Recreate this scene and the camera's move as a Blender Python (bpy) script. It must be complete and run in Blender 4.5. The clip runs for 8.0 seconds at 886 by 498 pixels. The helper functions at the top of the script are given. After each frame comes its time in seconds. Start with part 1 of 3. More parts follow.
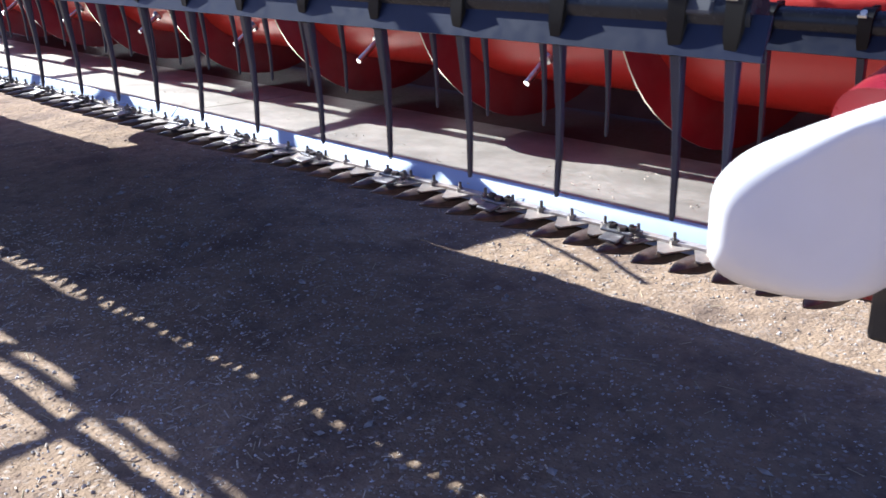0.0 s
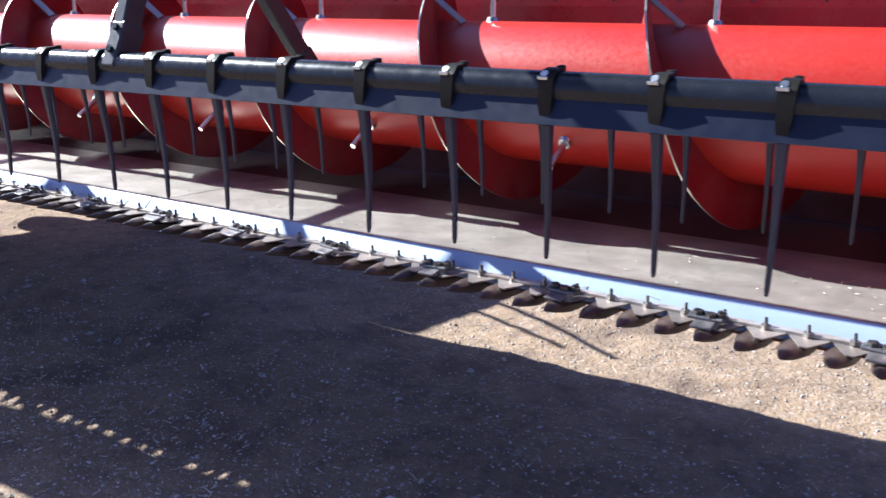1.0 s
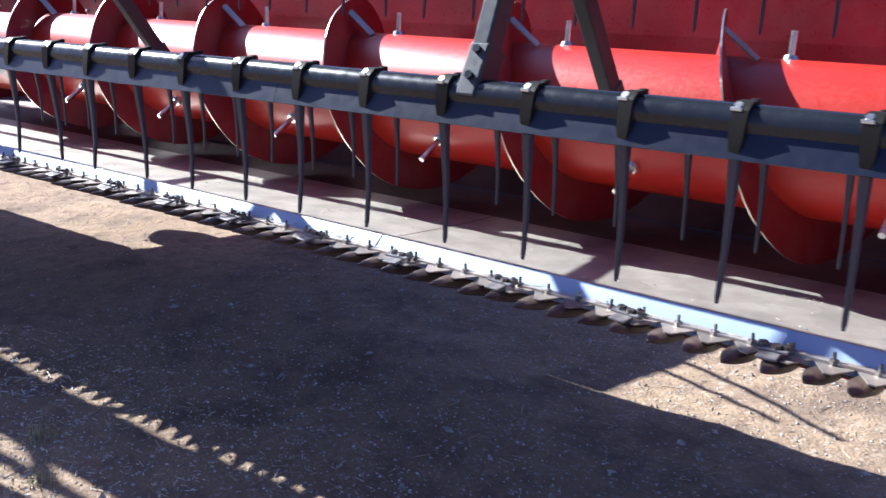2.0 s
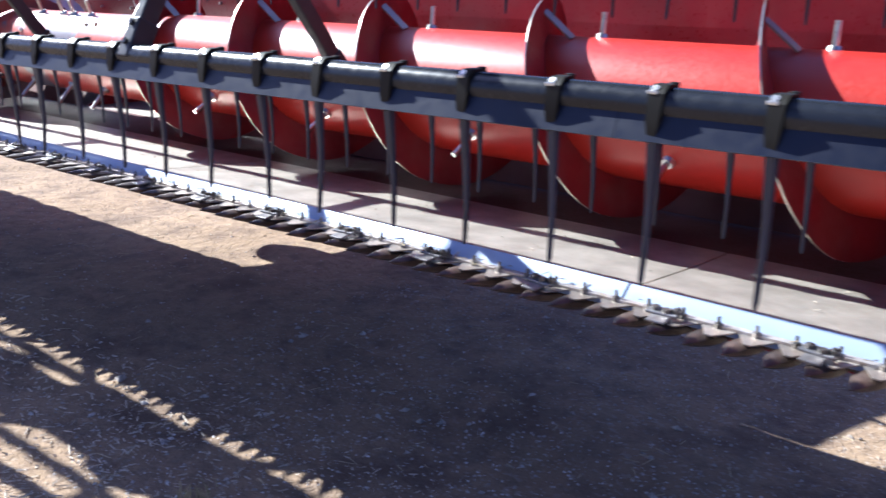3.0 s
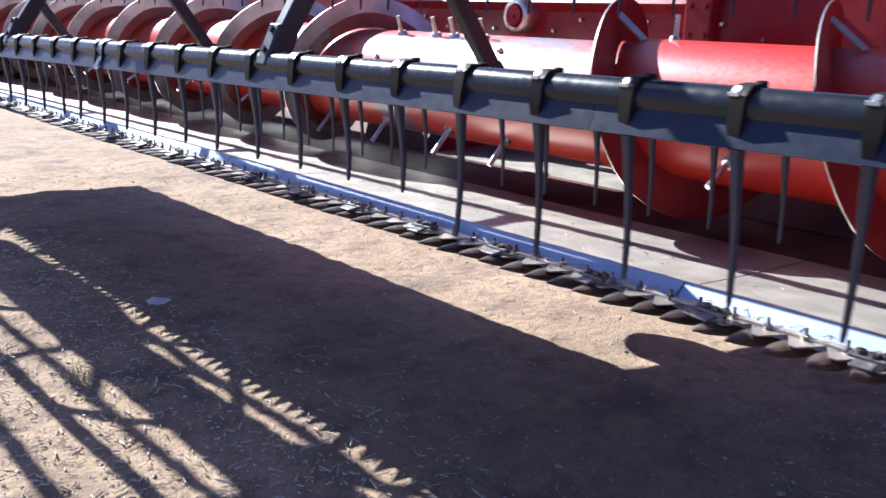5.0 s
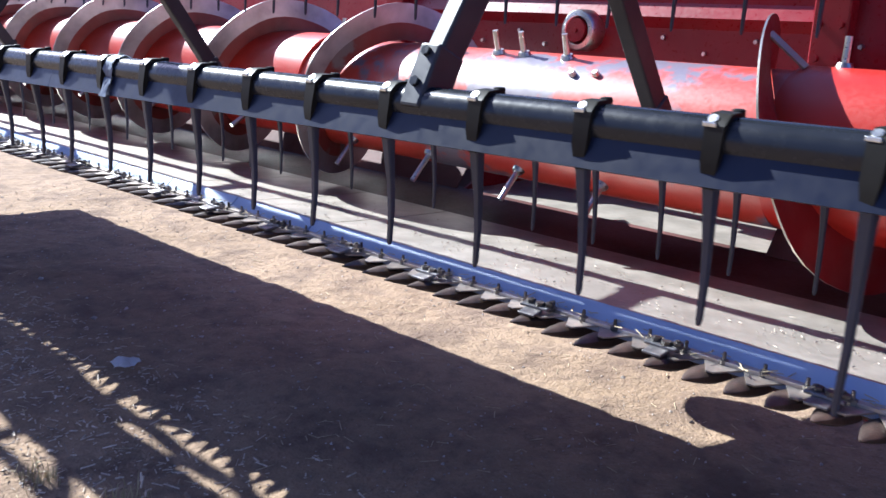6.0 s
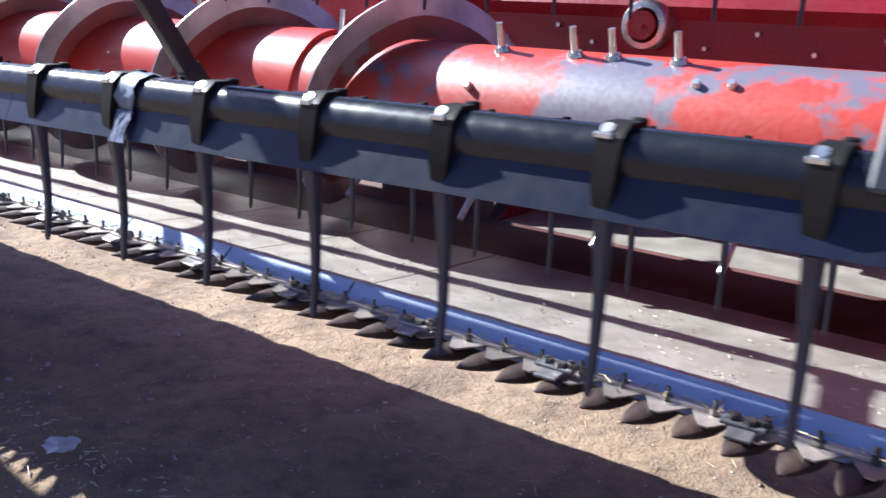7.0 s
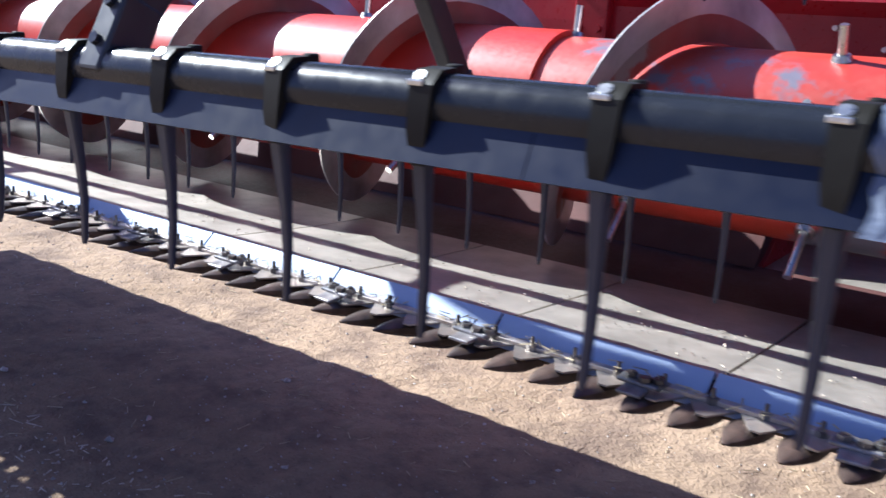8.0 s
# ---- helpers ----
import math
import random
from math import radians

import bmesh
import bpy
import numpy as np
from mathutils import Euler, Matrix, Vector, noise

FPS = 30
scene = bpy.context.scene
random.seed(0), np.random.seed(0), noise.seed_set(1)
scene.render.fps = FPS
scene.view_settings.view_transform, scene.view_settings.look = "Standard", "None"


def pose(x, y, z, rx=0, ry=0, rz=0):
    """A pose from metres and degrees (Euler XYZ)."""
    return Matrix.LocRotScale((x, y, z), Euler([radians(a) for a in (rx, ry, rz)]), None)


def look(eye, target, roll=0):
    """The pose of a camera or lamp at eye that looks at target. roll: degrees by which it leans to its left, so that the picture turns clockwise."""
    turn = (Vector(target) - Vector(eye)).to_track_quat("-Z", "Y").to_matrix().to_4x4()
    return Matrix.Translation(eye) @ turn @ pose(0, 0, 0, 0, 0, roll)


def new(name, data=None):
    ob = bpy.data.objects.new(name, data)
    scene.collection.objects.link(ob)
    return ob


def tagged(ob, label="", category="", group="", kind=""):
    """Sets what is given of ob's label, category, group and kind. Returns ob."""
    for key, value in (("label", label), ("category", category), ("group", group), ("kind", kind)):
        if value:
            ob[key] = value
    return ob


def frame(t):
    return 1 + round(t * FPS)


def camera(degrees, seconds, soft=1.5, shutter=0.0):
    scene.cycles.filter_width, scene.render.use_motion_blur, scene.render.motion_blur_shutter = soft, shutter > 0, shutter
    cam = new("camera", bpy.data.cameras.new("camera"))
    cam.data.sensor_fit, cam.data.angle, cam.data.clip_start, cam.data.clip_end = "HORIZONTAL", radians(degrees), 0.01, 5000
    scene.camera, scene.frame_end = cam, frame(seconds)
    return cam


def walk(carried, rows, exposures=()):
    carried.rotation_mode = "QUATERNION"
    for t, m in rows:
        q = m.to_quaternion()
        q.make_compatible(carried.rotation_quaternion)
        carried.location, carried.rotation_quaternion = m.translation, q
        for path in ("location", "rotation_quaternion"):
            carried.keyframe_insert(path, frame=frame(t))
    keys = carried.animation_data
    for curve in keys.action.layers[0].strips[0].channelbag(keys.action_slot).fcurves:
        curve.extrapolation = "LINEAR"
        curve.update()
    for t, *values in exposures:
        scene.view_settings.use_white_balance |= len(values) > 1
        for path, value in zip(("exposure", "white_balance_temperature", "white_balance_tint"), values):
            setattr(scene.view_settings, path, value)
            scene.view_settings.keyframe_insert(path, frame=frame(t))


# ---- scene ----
cam = camera(51.8, 8.0, shutter=0.2)
PATH = [
    (0, (0.061, 0.081, 1.391), (-1.231, 1.433, 0.682), -1.79),
    (0.5, (-0.125, -0.114, 1.425), (-1.258, 1.407, 0.790), 0.44),
    (1, (-0.341, -0.125, 1.421), (-1.402, 1.472, 0.850), -0.77),
    (1.5, (-0.635, -0.146, 1.408), (-1.783, 1.399, 0.864), 2.24),
    (1.7, (-0.774, -0.191, 1.412), (-1.930, 1.353, 0.884), 2.15),
    (2.8, (-1.429, -0.108, 1.403), (-2.618, 1.414, 0.885), 1.71),
    (3, (-1.577, -0.126, 1.403), (-2.814, 1.352, 0.868), 1.45),
    (3.5, (-1.991, -0.162, 1.410), (-3.298, 1.257, 0.883), 0.87),
    (4, (-2.395, -0.096, 1.399), (-3.749, 1.282, 0.882), 0.90),
    (4.5, (-2.803, -0.070, 1.366), (-4.236, 1.227, 0.850), 0.77),
    (5, (-3.223, -0.043, 1.365), (-4.690, 1.219, 0.860), 1.39),
    (5.2, (-3.392, -0.013, 1.348), (-4.857, 1.252, 0.842), 1.47),
    (6.3, (-4.179, 0.089, 1.364), (-5.441, 1.567, 0.894), 3.45),
    (6.5, (-4.321, 0.129, 1.351), (-5.526, 1.656, 0.884), 3.71),
    (7, (-4.705, 0.240, 1.351), (-5.870, 1.789, 0.858), 2.81),
    (7.5, (-5.095, 0.242, 1.325), (-6.256, 1.793, 0.829), 3.54),
    (8, (-5.500, 0.271, 1.305), (-6.637, 1.843, 0.821), 3.65),
]
walk(cam, [(t, look(eye, target, roll)) for t, eye, target, roll in PATH], [(0, 1.72, 4520, 33), (1.5, 1.80, 4520, 33), (3.5, 1.92, 4520, 33), (4.5, 1.87, 4520, 33), (6.5, 1.80, 4520, 33), (8, 1.78, 4520, 33)])

# ---- light ----
SUN_DIR = Vector((1.30, 0.042, -1.0)).normalized()      # the way the sunlight travels
world = bpy.data.worlds.new("sky")
scene.world = world
world.use_nodes = True
wn = world.node_tree.nodes
sky = wn.new("ShaderNodeTexSky")
sky.sky_type, sky.sun_disc = "NISHITA", False
sky.sun_elevation, sky.sun_rotation = math.asin(-SUN_DIR.z), radians(-90)
sky.dust_density, sky.ozone_density = 2.0, 1.0
wn["Background"].inputs["Strength"].default_value = 0.036
world.node_tree.links.new(sky.outputs[0], wn["Background"].inputs["Color"])
sun_data = bpy.data.lights.new("sun", "SUN")
sun_data.energy, sun_data.angle, sun_data.color = 5.0, radians(0.53), (1.0, 0.91, 0.50)
sun = new("sun", sun_data)
sun.matrix_world = look((-8, 1, 12), Vector((-8, 1, 12)) + SUN_DIR)


# ---- materials ----
def mat(name, base, rough=0.5, metal=0.0, spread=0.15, scale=8.0, grain=120.0, bump=0.15, dust=0.0, dust_color=(0.42, 0.34, 0.25), wear=0.0, wear_color=(0.35, 0.36, 0.38), wear_scale=3.0, rand=0.0, spec=0.5):
    """A painted, metal or plastic surface: two scales of variation, dust and worn patches."""
    m = bpy.data.materials.new(name)
    m.use_nodes = True
    n, l = m.node_tree.nodes, m.node_tree.links
    bsdf = n["Principled BSDF"]
    tc = n.new("ShaderNodeTexCoord")
    big, small = n.new("ShaderNodeTexNoise"), n.new("ShaderNodeTexNoise")
    for t, s, d in ((big, scale, 5), (small, grain, 3)):
        t.inputs["Scale"].default_value, t.inputs["Detail"].default_value = s, d
        l.new(tc.outputs["Object"], t.inputs["Vector"])
    ramp = n.new("ShaderNodeValToRGB")
    lo, hi = [max(0.0, c * (1 - spread)) for c in base], [min(1.0, c * (1 + spread)) for c in base]
    ramp.color_ramp.elements[0].color, ramp.color_ramp.elements[1].color = (*lo, 1), (*hi, 1)
    ramp.color_ramp.elements[0].position, ramp.color_ramp.elements[1].position = 0.3, 0.7
    l.new(big.outputs["Fac"], ramp.inputs["Fac"])
    color = ramp.outputs["Color"]

    def mix(fac, other):
        nonlocal color
        x = n.new("ShaderNodeMix")
        x.data_type = "RGBA"
        l.new(fac, x.inputs["Factor"])
        l.new(color, x.inputs["A"])
        x.inputs["B"].default_value = (*other, 1)
        color = x.outputs["Result"]

    def band(src, a, b, top):
        r = n.new("ShaderNodeMapRange")
        r.inputs["From Min"].default_value, r.inputs["From Max"].default_value, r.inputs["To Max"].default_value = a, b, top
        l.new(src, r.inputs["Value"])
        return r.outputs["Result"]

    if wear > 0:
        w = n.new("ShaderNodeTexNoise")
        w.inputs["Scale"].default_value, w.inputs["Detail"].default_value, w.inputs["Roughness"].default_value = wear_scale, 8, 0.6
        l.new(tc.outputs["Object"], w.inputs["Vector"])
        wf = band(w.outputs["Fac"], 0.62 - 0.2 * wear, 0.66 - 0.2 * wear, 0.9)
        mix(wf, wear_color)
        mm = n.new("ShaderNodeMath")
        mm.operation = "MAXIMUM"
        mm.inputs[1].default_value = metal
        l.new(band(w.outputs["Fac"], 0.62 - 0.2 * wear, 0.66 - 0.2 * wear, 0.12), mm.inputs[0])
        l.new(mm.outputs[0], bsdf.inputs["Metallic"])
    else:
        bsdf.inputs["Metallic"].default_value = metal
    if dust > 0:
        d = n.new("ShaderNodeTexNoise")
        d.inputs["Scale"].default_value, d.inputs["Detail"].default_value = 17.0, 9
        l.new(tc.outputs["Object"], d.inputs["Vector"])
        mix(band(d.outputs["Fac"], 0.42, 0.75, dust), dust_color)
    if rand > 0:
        oi, hsv = n.new("ShaderNodeObjectInfo"), n.new("ShaderNodeHueSaturation")
        r = n.new("ShaderNodeMapRange")
        r.inputs["To Min"].default_value, r.inputs["To Max"].default_value = 1 - rand, 1 + rand
        l.new(oi.outputs["Random"], r.inputs["Value"])
        l.new(r.outputs["Result"], hsv.inputs["Value"])
        l.new(color, hsv.inputs["Color"])
        color = hsv.outputs["Color"]
    l.new(color, bsdf.inputs["Base Color"])
    rr = n.new("ShaderNodeMapRange")
    rr.inputs["To Min"].default_value, rr.inputs["To Max"].default_value = max(0.05, rough - 0.12), min(1, rough + 0.15)
    l.new(small.outputs["Fac"], rr.inputs["Value"])
    l.new(rr.outputs["Result"], bsdf.inputs["Roughness"])
    bsdf.inputs["Specular IOR Level"].default_value = spec
    b = n.new("ShaderNodeBump")
    b.inputs["Strength"].default_value, b.inputs["Distance"].default_value = bump, 0.002
    l.new(small.outputs["Fac"], b.inputs["Height"])
    l.new(b.outputs["Normal"], bsdf.inputs["Normal"])
    return m


def ground_material():
    m = bpy.data.materials.new("dirt_gravel")
    m.use_nodes = True
    n, l = m.node_tree.nodes, m.node_tree.links
    bsdf = n["Principled BSDF"]
    tc = n.new("ShaderNodeTexCoord")

    def noise_at(scale, detail=6, rough=0.6):
        t = n.new("ShaderNodeTexNoise")
        t.inputs["Scale"].default_value, t.inputs["Detail"].default_value, t.inputs["Roughness"].default_value = scale, detail, rough
        l.new(tc.outputs["Object"], t.inputs["Vector"])
        return t.outputs["Fac"]

    def mixed(fac, a, b):
        x = n.new("ShaderNodeMix")
        x.data_type = "RGBA"
        l.new(fac, x.inputs["Factor"])
        for s, v in (("A", a), ("B", b)):
            if isinstance(v, tuple):
                x.inputs[s].default_value = (*v, 1)
            else:
                l.new(v, x.inputs[s])
        return x.outputs["Result"]

    def stretch(src, a, b, top=1.0):
        r = n.new("ShaderNodeMapRange")
        r.inputs["From Min"].default_value, r.inputs["From Max"].default_value, r.inputs["To Max"].default_value = a, b, top
        l.new(src, r.inputs["Value"])
        return r.outputs["Result"]

    c = mixed(stretch(noise_at(1.3), 0.35, 0.65), (0.252, 0.177, 0.108), (0.329, 0.236, 0.15))
    c = mixed(stretch(noise_at(14), 0.45, 0.7, 0.7), c, (0.168, 0.116, 0.079))
    c = mixed(stretch(noise_at(90, 4), 0.55, 0.72, 0.45), c, (0.367, 0.282, 0.203))
    c = mixed(stretch(noise_at(70, 4), 0.60, 0.70, 0.6), c, (0.099, 0.071, 0.052))
    v = n.new("ShaderNodeTexVoronoi")
    v.inputs["Scale"].default_value = 75
    l.new(tc.outputs["Object"], v.inputs["Vector"])
    hv = n.new("ShaderNodeSeparateColor")
    l.new(v.outputs["Color"], hv.inputs["Color"])
    sep = n.new("ShaderNodeSeparateXYZ")
    l.new(tc.outputs["Object"], sep.inputs["Vector"])
    stony = stretch(sep.outputs["X"], -6.5, -2.0)      # finer sand towards the far end, gravel at the near end
    amount = n.new("ShaderNodeMath")
    amount.operation = "MULTIPLY"
    l.new(stretch(hv.outputs["Red"], 0.86, 0.90, 0.75), amount.inputs[0])
    l.new(stony, amount.inputs[1])
    c = mixed(amount.outputs[0], c, (0.345, 0.28, 0.22))
    c = mixed(stretch(noise_at(2.6, 9, 0.68), 0.47, 0.64, 0.80), c, (0.125, 0.086, 0.062))
    l.new(c, bsdf.inputs["Base Color"])
    bsdf.inputs["Roughness"].default_value = 0.95
    bsdf.inputs["Specular IOR Level"].default_value = 0.2
    h = n.new("ShaderNodeMath")
    h.operation = "ADD"
    l.new(noise_at(22, 8, 0.62), h.inputs[0])
    l.new(stretch(v.outputs["Distance"], 0.0, 0.6, -0.12), h.inputs[1])
    b = n.new("ShaderNodeBump")
    b.inputs["Strength"].default_value, b.inputs["Distance"].default_value = 0.85, 0.02
    l.new(h.outputs[0], b.inputs["Height"])
    l.new(b.outputs["Normal"], bsdf.inputs["Normal"])
    return m


DIRT = ground_material()
PEBBLE = mat("pebble", (0.39, 0.345, 0.30), 0.9, 0, 0.5, 30, 200, 0.3)
PALE_STONE = mat("limestone", (0.56, 0.52, 0.48), 0.9, 0, 0.35, 30, 200, 0.2)
RED = mat("red_paint", (0.21, 0.006, 0.010), 0.30, 0, 0.22, 4, 90, 0.03, dust=0.04, spec=0.4)
RED_WORN = mat("worn_red_paint", (0.42, 0.032, 0.010), 0.38, 0, 0.2, 3, 90, 0.01, dust=0.06, wear=0.44, wear_color=(0.13, 0.15, 0.20), wear_scale=2.6, spec=0.85)
RED_TUBE = mat("red_tube_paint", (0.40, 0.016, 0.002), 0.38, 0, 0.16, 3, 90, 0.0, dust=0.02, spec=0.5)
FLIGHT_RED = mat("flight_red_paint", (0.22, 0.006, 0.007), 0.42, 0, 0.2, 6, 60, 0.05, dust=0.08, spec=0.7)
EDGE_STEEL = mat("polished_edge_steel", (0.4836, 0.4524, 0.39), 0.3, 0.9, 0.2, 20, 200, 0.1)
FLIGHT_WORN = mat("dull_worn_flight_paint", (0.22, 0.034, 0.026), 0.48, 0, 0.35, 7, 80, 0.1, dust=0.25, dust_color=(0.22, 0.13, 0.10), wear=0.2, wear_color=(0.20, 0.17, 0.17), wear_scale=4.0)
BAND_STEEL = mat("worn_flight_band", (0.42, 0.39, 0.41), 0.38, 0.55, 0.4, 9, 120, 0.2, dust=0.3)
BLACK = mat("black_paint", (0.014, 0.016, 0.022), 0.24, 0, 0.25, 7, 60, 0.0, dust=0.03, dust_color=(0.06, 0.06, 0.07), spec=0.30)
ARM = mat("dusty_grey_arm_paint", (0.026, 0.027, 0.033), 0.40, 0, 0.25, 6, 80, 0.05, dust=0.15, dust_color=(0.14, 0.125, 0.11), spec=0.42)
BAR_BLUE = mat("slate_painted_bar", (0.006, 0.009, 0.027), 0.42, 0, 0.25, 3, 60, 0.03, dust=0.05, dust_color=(0.06, 0.06, 0.07), spec=0.3)
CLAMP = mat("black_clamp_plastic", (0.011, 0.010, 0.008), 0.5, 0, 0.2, 12, 160, 0.06, spec=0.18)
TINE = mat("tine_plastic", (0.012, 0.017, 0.045), 0.38, 0, 0.2, 12, 160, 0.04, rand=0.15, spec=0.5)
BOLT = mat("zinc_bolt", (0.60, 0.60, 0.58), 0.3, 1.0, 0.2, 30, 200, 0.1)
STEEL = mat("worn_deck_steel", (0.48, 0.435, 0.375), 0.43, 0.64, 0.22, 9, 70, 0.15, dust=0.4, dust_color=(0.32, 0.275, 0.215), spec=1.0)
# PAN puts the auger's shade into the colour; the floor there is deck steel
PAN = mat("shade_darkened_pan", (0.10, 0.046, 0.042), 0.5, 0.0, 0.45, 4, 80, 0.12, dust=0.25, dust_color=(0.12, 0.08, 0.07), spec=0.12)
PLATE = mat("galvanised_plate", (0.31, 0.375, 0.545), 0.46, 0.08, 0.05, 4, 25, 0.0, dust=0.08, dust_color=(0.34, 0.36, 0.42), spec=0.5)
GUARD = mat("forged_guard_steel", (0.058, 0.038, 0.028), 0.42, 0.1, 0.4, 40, 200, 0.3, dust=0.1, dust_color=(0.12, 0.08, 0.05), rand=0.4)
KNIFE = mat("knife_steel", (0.36, 0.33, 0.30), 0.42, 0.6, 0.3, 30, 200, 0.2, dust=0.6, dust_color=(0.30, 0.20, 0.12), rand=0.3)
CLIP = mat("hold_down_steel", (0.20, 0.20, 0.21), 0.4, 0.6, 0.4, 40, 200, 0.3, dust=0.35, dust_color=(0.33, 0.24, 0.16), rand=0.35)
CLIP_BOLT = mat("dull_bolt_steel", (0.13, 0.125, 0.12), 0.36, 0.7, 0.5, 50, 200, 0.3, dust=0.3, dust_color=(0.20, 0.15, 0.11), rand=0.5)
WHITE = mat("white_poly", (0.72, 0.711, 0.693), 0.42, 0, 0.05, 5, 60, 0.05, dust=0.10, dust_color=(0.5, 0.44, 0.36))
GRASS = mat("half_dry_grass", (0.34, 0.28, 0.14), 0.7, 0, 0.4, 30, 150, 0.1)
CHAFF = mat("pale_chaff", (0.50, 0.42, 0.32), 0.85, 0, 0.35, 60, 200, 0.2)
STRAW = mat("dry_straw", (0.416, 0.336, 0.2), 0.8, 0, 0.3, 40, 200, 0.2)
LITTER = mat("brown_litter", (0.19, 0.145, 0.10), 0.9, 0, 0.5, 40, 200, 0.2)
PAPER = mat("waste_paper", (0.86, 0.86, 0.86), 0.8, 0, 0.06, 12, 100, 0.1)
RUBBER = mat("black_rubber", (0.02, 0.02, 0.02), 0.6, 0, 0.2, 10, 100, 0.2, dust=0.1)
TAPE = mat("silver_tape", (0.12, 0.144, 0.208), 0.55, 0.1, 0.15, 25, 120, 0.5)


# ---- mesh helpers ----
def link_mesh(name, bm, material, smooth=False):
    me = bpy.data.meshes.new(name)
    bmesh.ops.recalc_face_normals(bm, faces=bm.faces)
    bm.to_mesh(me)
    bm.free()
    me.materials.append(material)
    if smooth:
        me.shade_smooth()
        me.set_sharp_from_angle(angle=radians(40))
    return me


def part(name, bm, material, parent=None, label="", smooth=False, m=None):
    ob = new(name, bm if isinstance(bm, bpy.types.Mesh) else link_mesh(name, bm, material, smooth))
    ob.parent = parent
    if m is not None:
        ob.matrix_basis = m
    return tagged(ob, label)


def thing(name, label, category, group="", at=(0, 0, 0)):
    ob = new(name)
    ob.location = at
    ob.empty_display_size = 0.1
    return tagged(ob, label, category, group)


def add_box(bm, lo, hi, bevel=0.0, m=None):
    r = bmesh.ops.create_cube(bm, size=1)
    vs = r["verts"]
    c, s = (Vector(lo) + Vector(hi)) / 2, Vector(hi) - Vector(lo)
    bmesh.ops.transform(bm, verts=vs, matrix=(m or Matrix()) @ Matrix.Translation(c) @ Matrix.Diagonal((*s, 1)))
    if bevel:
        bmesh.ops.bevel(bm, geom=list({e for v in vs for e in v.link_edges}), offset=bevel, segments=2, affect="EDGES", profile=0.5)
    return bm


def add_cyl(bm, a, b, r1, r2=None, seg=12, caps=True):
    a, b = Vector(a), Vector(b)
    d = b - a
    m = Matrix.Translation((a + b) / 2) @ d.to_track_quat("Z", "Y").to_matrix().to_4x4()
    bmesh.ops.create_cone(bm, cap_ends=caps, segments=seg, radius1=r1, radius2=r1 if r2 is None else r2, depth=d.length, matrix=m)
    return bm


def add_bar(bm, a, b, w, h, up=(1, 0, 0)):
    """A rectangular bar from a to b, w along up and h across."""
    a, b, up = Vector(a), Vector(b), Vector(up)
    d = (b - a).normalized()
    side = d.cross(up).normalized()
    up = side.cross(d).normalized()
    vs = [bm.verts.new(p + up * sx * w / 2 + side * sy * h / 2) for p in (a, b) for sx, sy in ((-1, -1), (1, -1), (1, 1), (-1, 1))]
    for f in ((0, 1, 2, 3), (7, 6, 5, 4), (0, 4, 5, 1), (1, 5, 6, 2), (2, 6, 7, 3), (3, 7, 4, 0)):
        bm.faces.new([vs[k] for k in f])
    return bm


def sheet_along_x(pts, x0, x1, thick, steps=1):
    """A bent sheet: the outline pts in (y, z), drawn out along x, with thickness to its lower side."""
    bm = bmesh.new()
    p = [Vector(q) for q in pts]
    low = []
    for k, q in enumerate(p):
        d = (p[min(k + 1, len(p) - 1)] - p[max(k - 1, 0)]).normalized()
        low.append(q + Vector((d.y, -d.x)) * thick)
    ring = p + low[::-1]
    rows = [[bm.verts.new((x0 + (x1 - x0) * s / steps, q.x, q.y)) for q in ring] for s in range(steps + 1)]
    for a, b in zip(rows, rows[1:]):
        for k in range(len(ring)):
            k2 = (k + 1) % len(ring)
            bm.faces.new((a[k], a[k2], b[k2], b[k]))
    bm.faces.new(rows[0][::-1])
    bm.faces.new(rows[-1])
    return bm


# ---- plan: x along the machine, y to the rear, z up ----
MID = -5.65                 # middle of the header
RIGHT, LEFT = -0.16, -11.14
PITCH = 0.1524              # between tines
TINE_X0 = -0.746
KNIFE_Z, KNIFE_Y = 0.79, 1.50
AUGER_Y, AUGER_Z, TUBE_R, FLIGHT_R, FLIGHT_PITCH = 2.12, 1.116, 0.187, 0.298, 0.624
REEL_Y, REEL_Z = 1.15, 1.735
rng = random.Random(7)

# ---- ground: one sheet to the horizon ----
def stops(a, b, step, far):
    inner = [a + (b - a) * k / round((b - a) / step) for k in range(round((b - a) / step) + 1)]
    grow, out = [], step
    x = 0.0
    while x < far:
        out *= 1.7
        x += out
        grow.append(x)
    return [a - g for g in grow[::-1]] + inner + [b + g for g in grow]


def slope(x):
    return 0.0438 + 0.0049 * max(-13.0, min(1.6, x))


def ground_z(x, y):
    return slope(x) + 0.020 * noise.noise((x * 0.9, y * 0.9, 0)) + 0.010 * noise.noise((x * 4, y * 4, 3)) + 0.009 * noise.noise((x * 9, y * 9, 7)) + 0.005 * noise.noise((x * 17, y * 17, 2))


gx, gy = stops(-13.0, 1.6, 0.04, 3000), stops(0.3, 4.2, 0.04, 3000)
gbm = bmesh.new()
grid = []
for y in gy:
    row = []
    for x in gx:
        z = slope(x)
        if -14 < x < 2.5 and -0.5 < y < 5:
            z = ground_z(x, y)
        row.append(gbm.verts.new((x, y, z)))
    grid.append(row)
for a, b in zip(grid, grid[1:]):
    for k in range(len(gx) - 1):
        gbm.faces.new((a[k], a[k + 1], b[k + 1], b[k]))
ground = new("ground", link_mesh("ground", gbm, DIRT, True))
tagged(ground, "pale dry dirt and fine gravel farmyard ground", "ground", kind="structure")


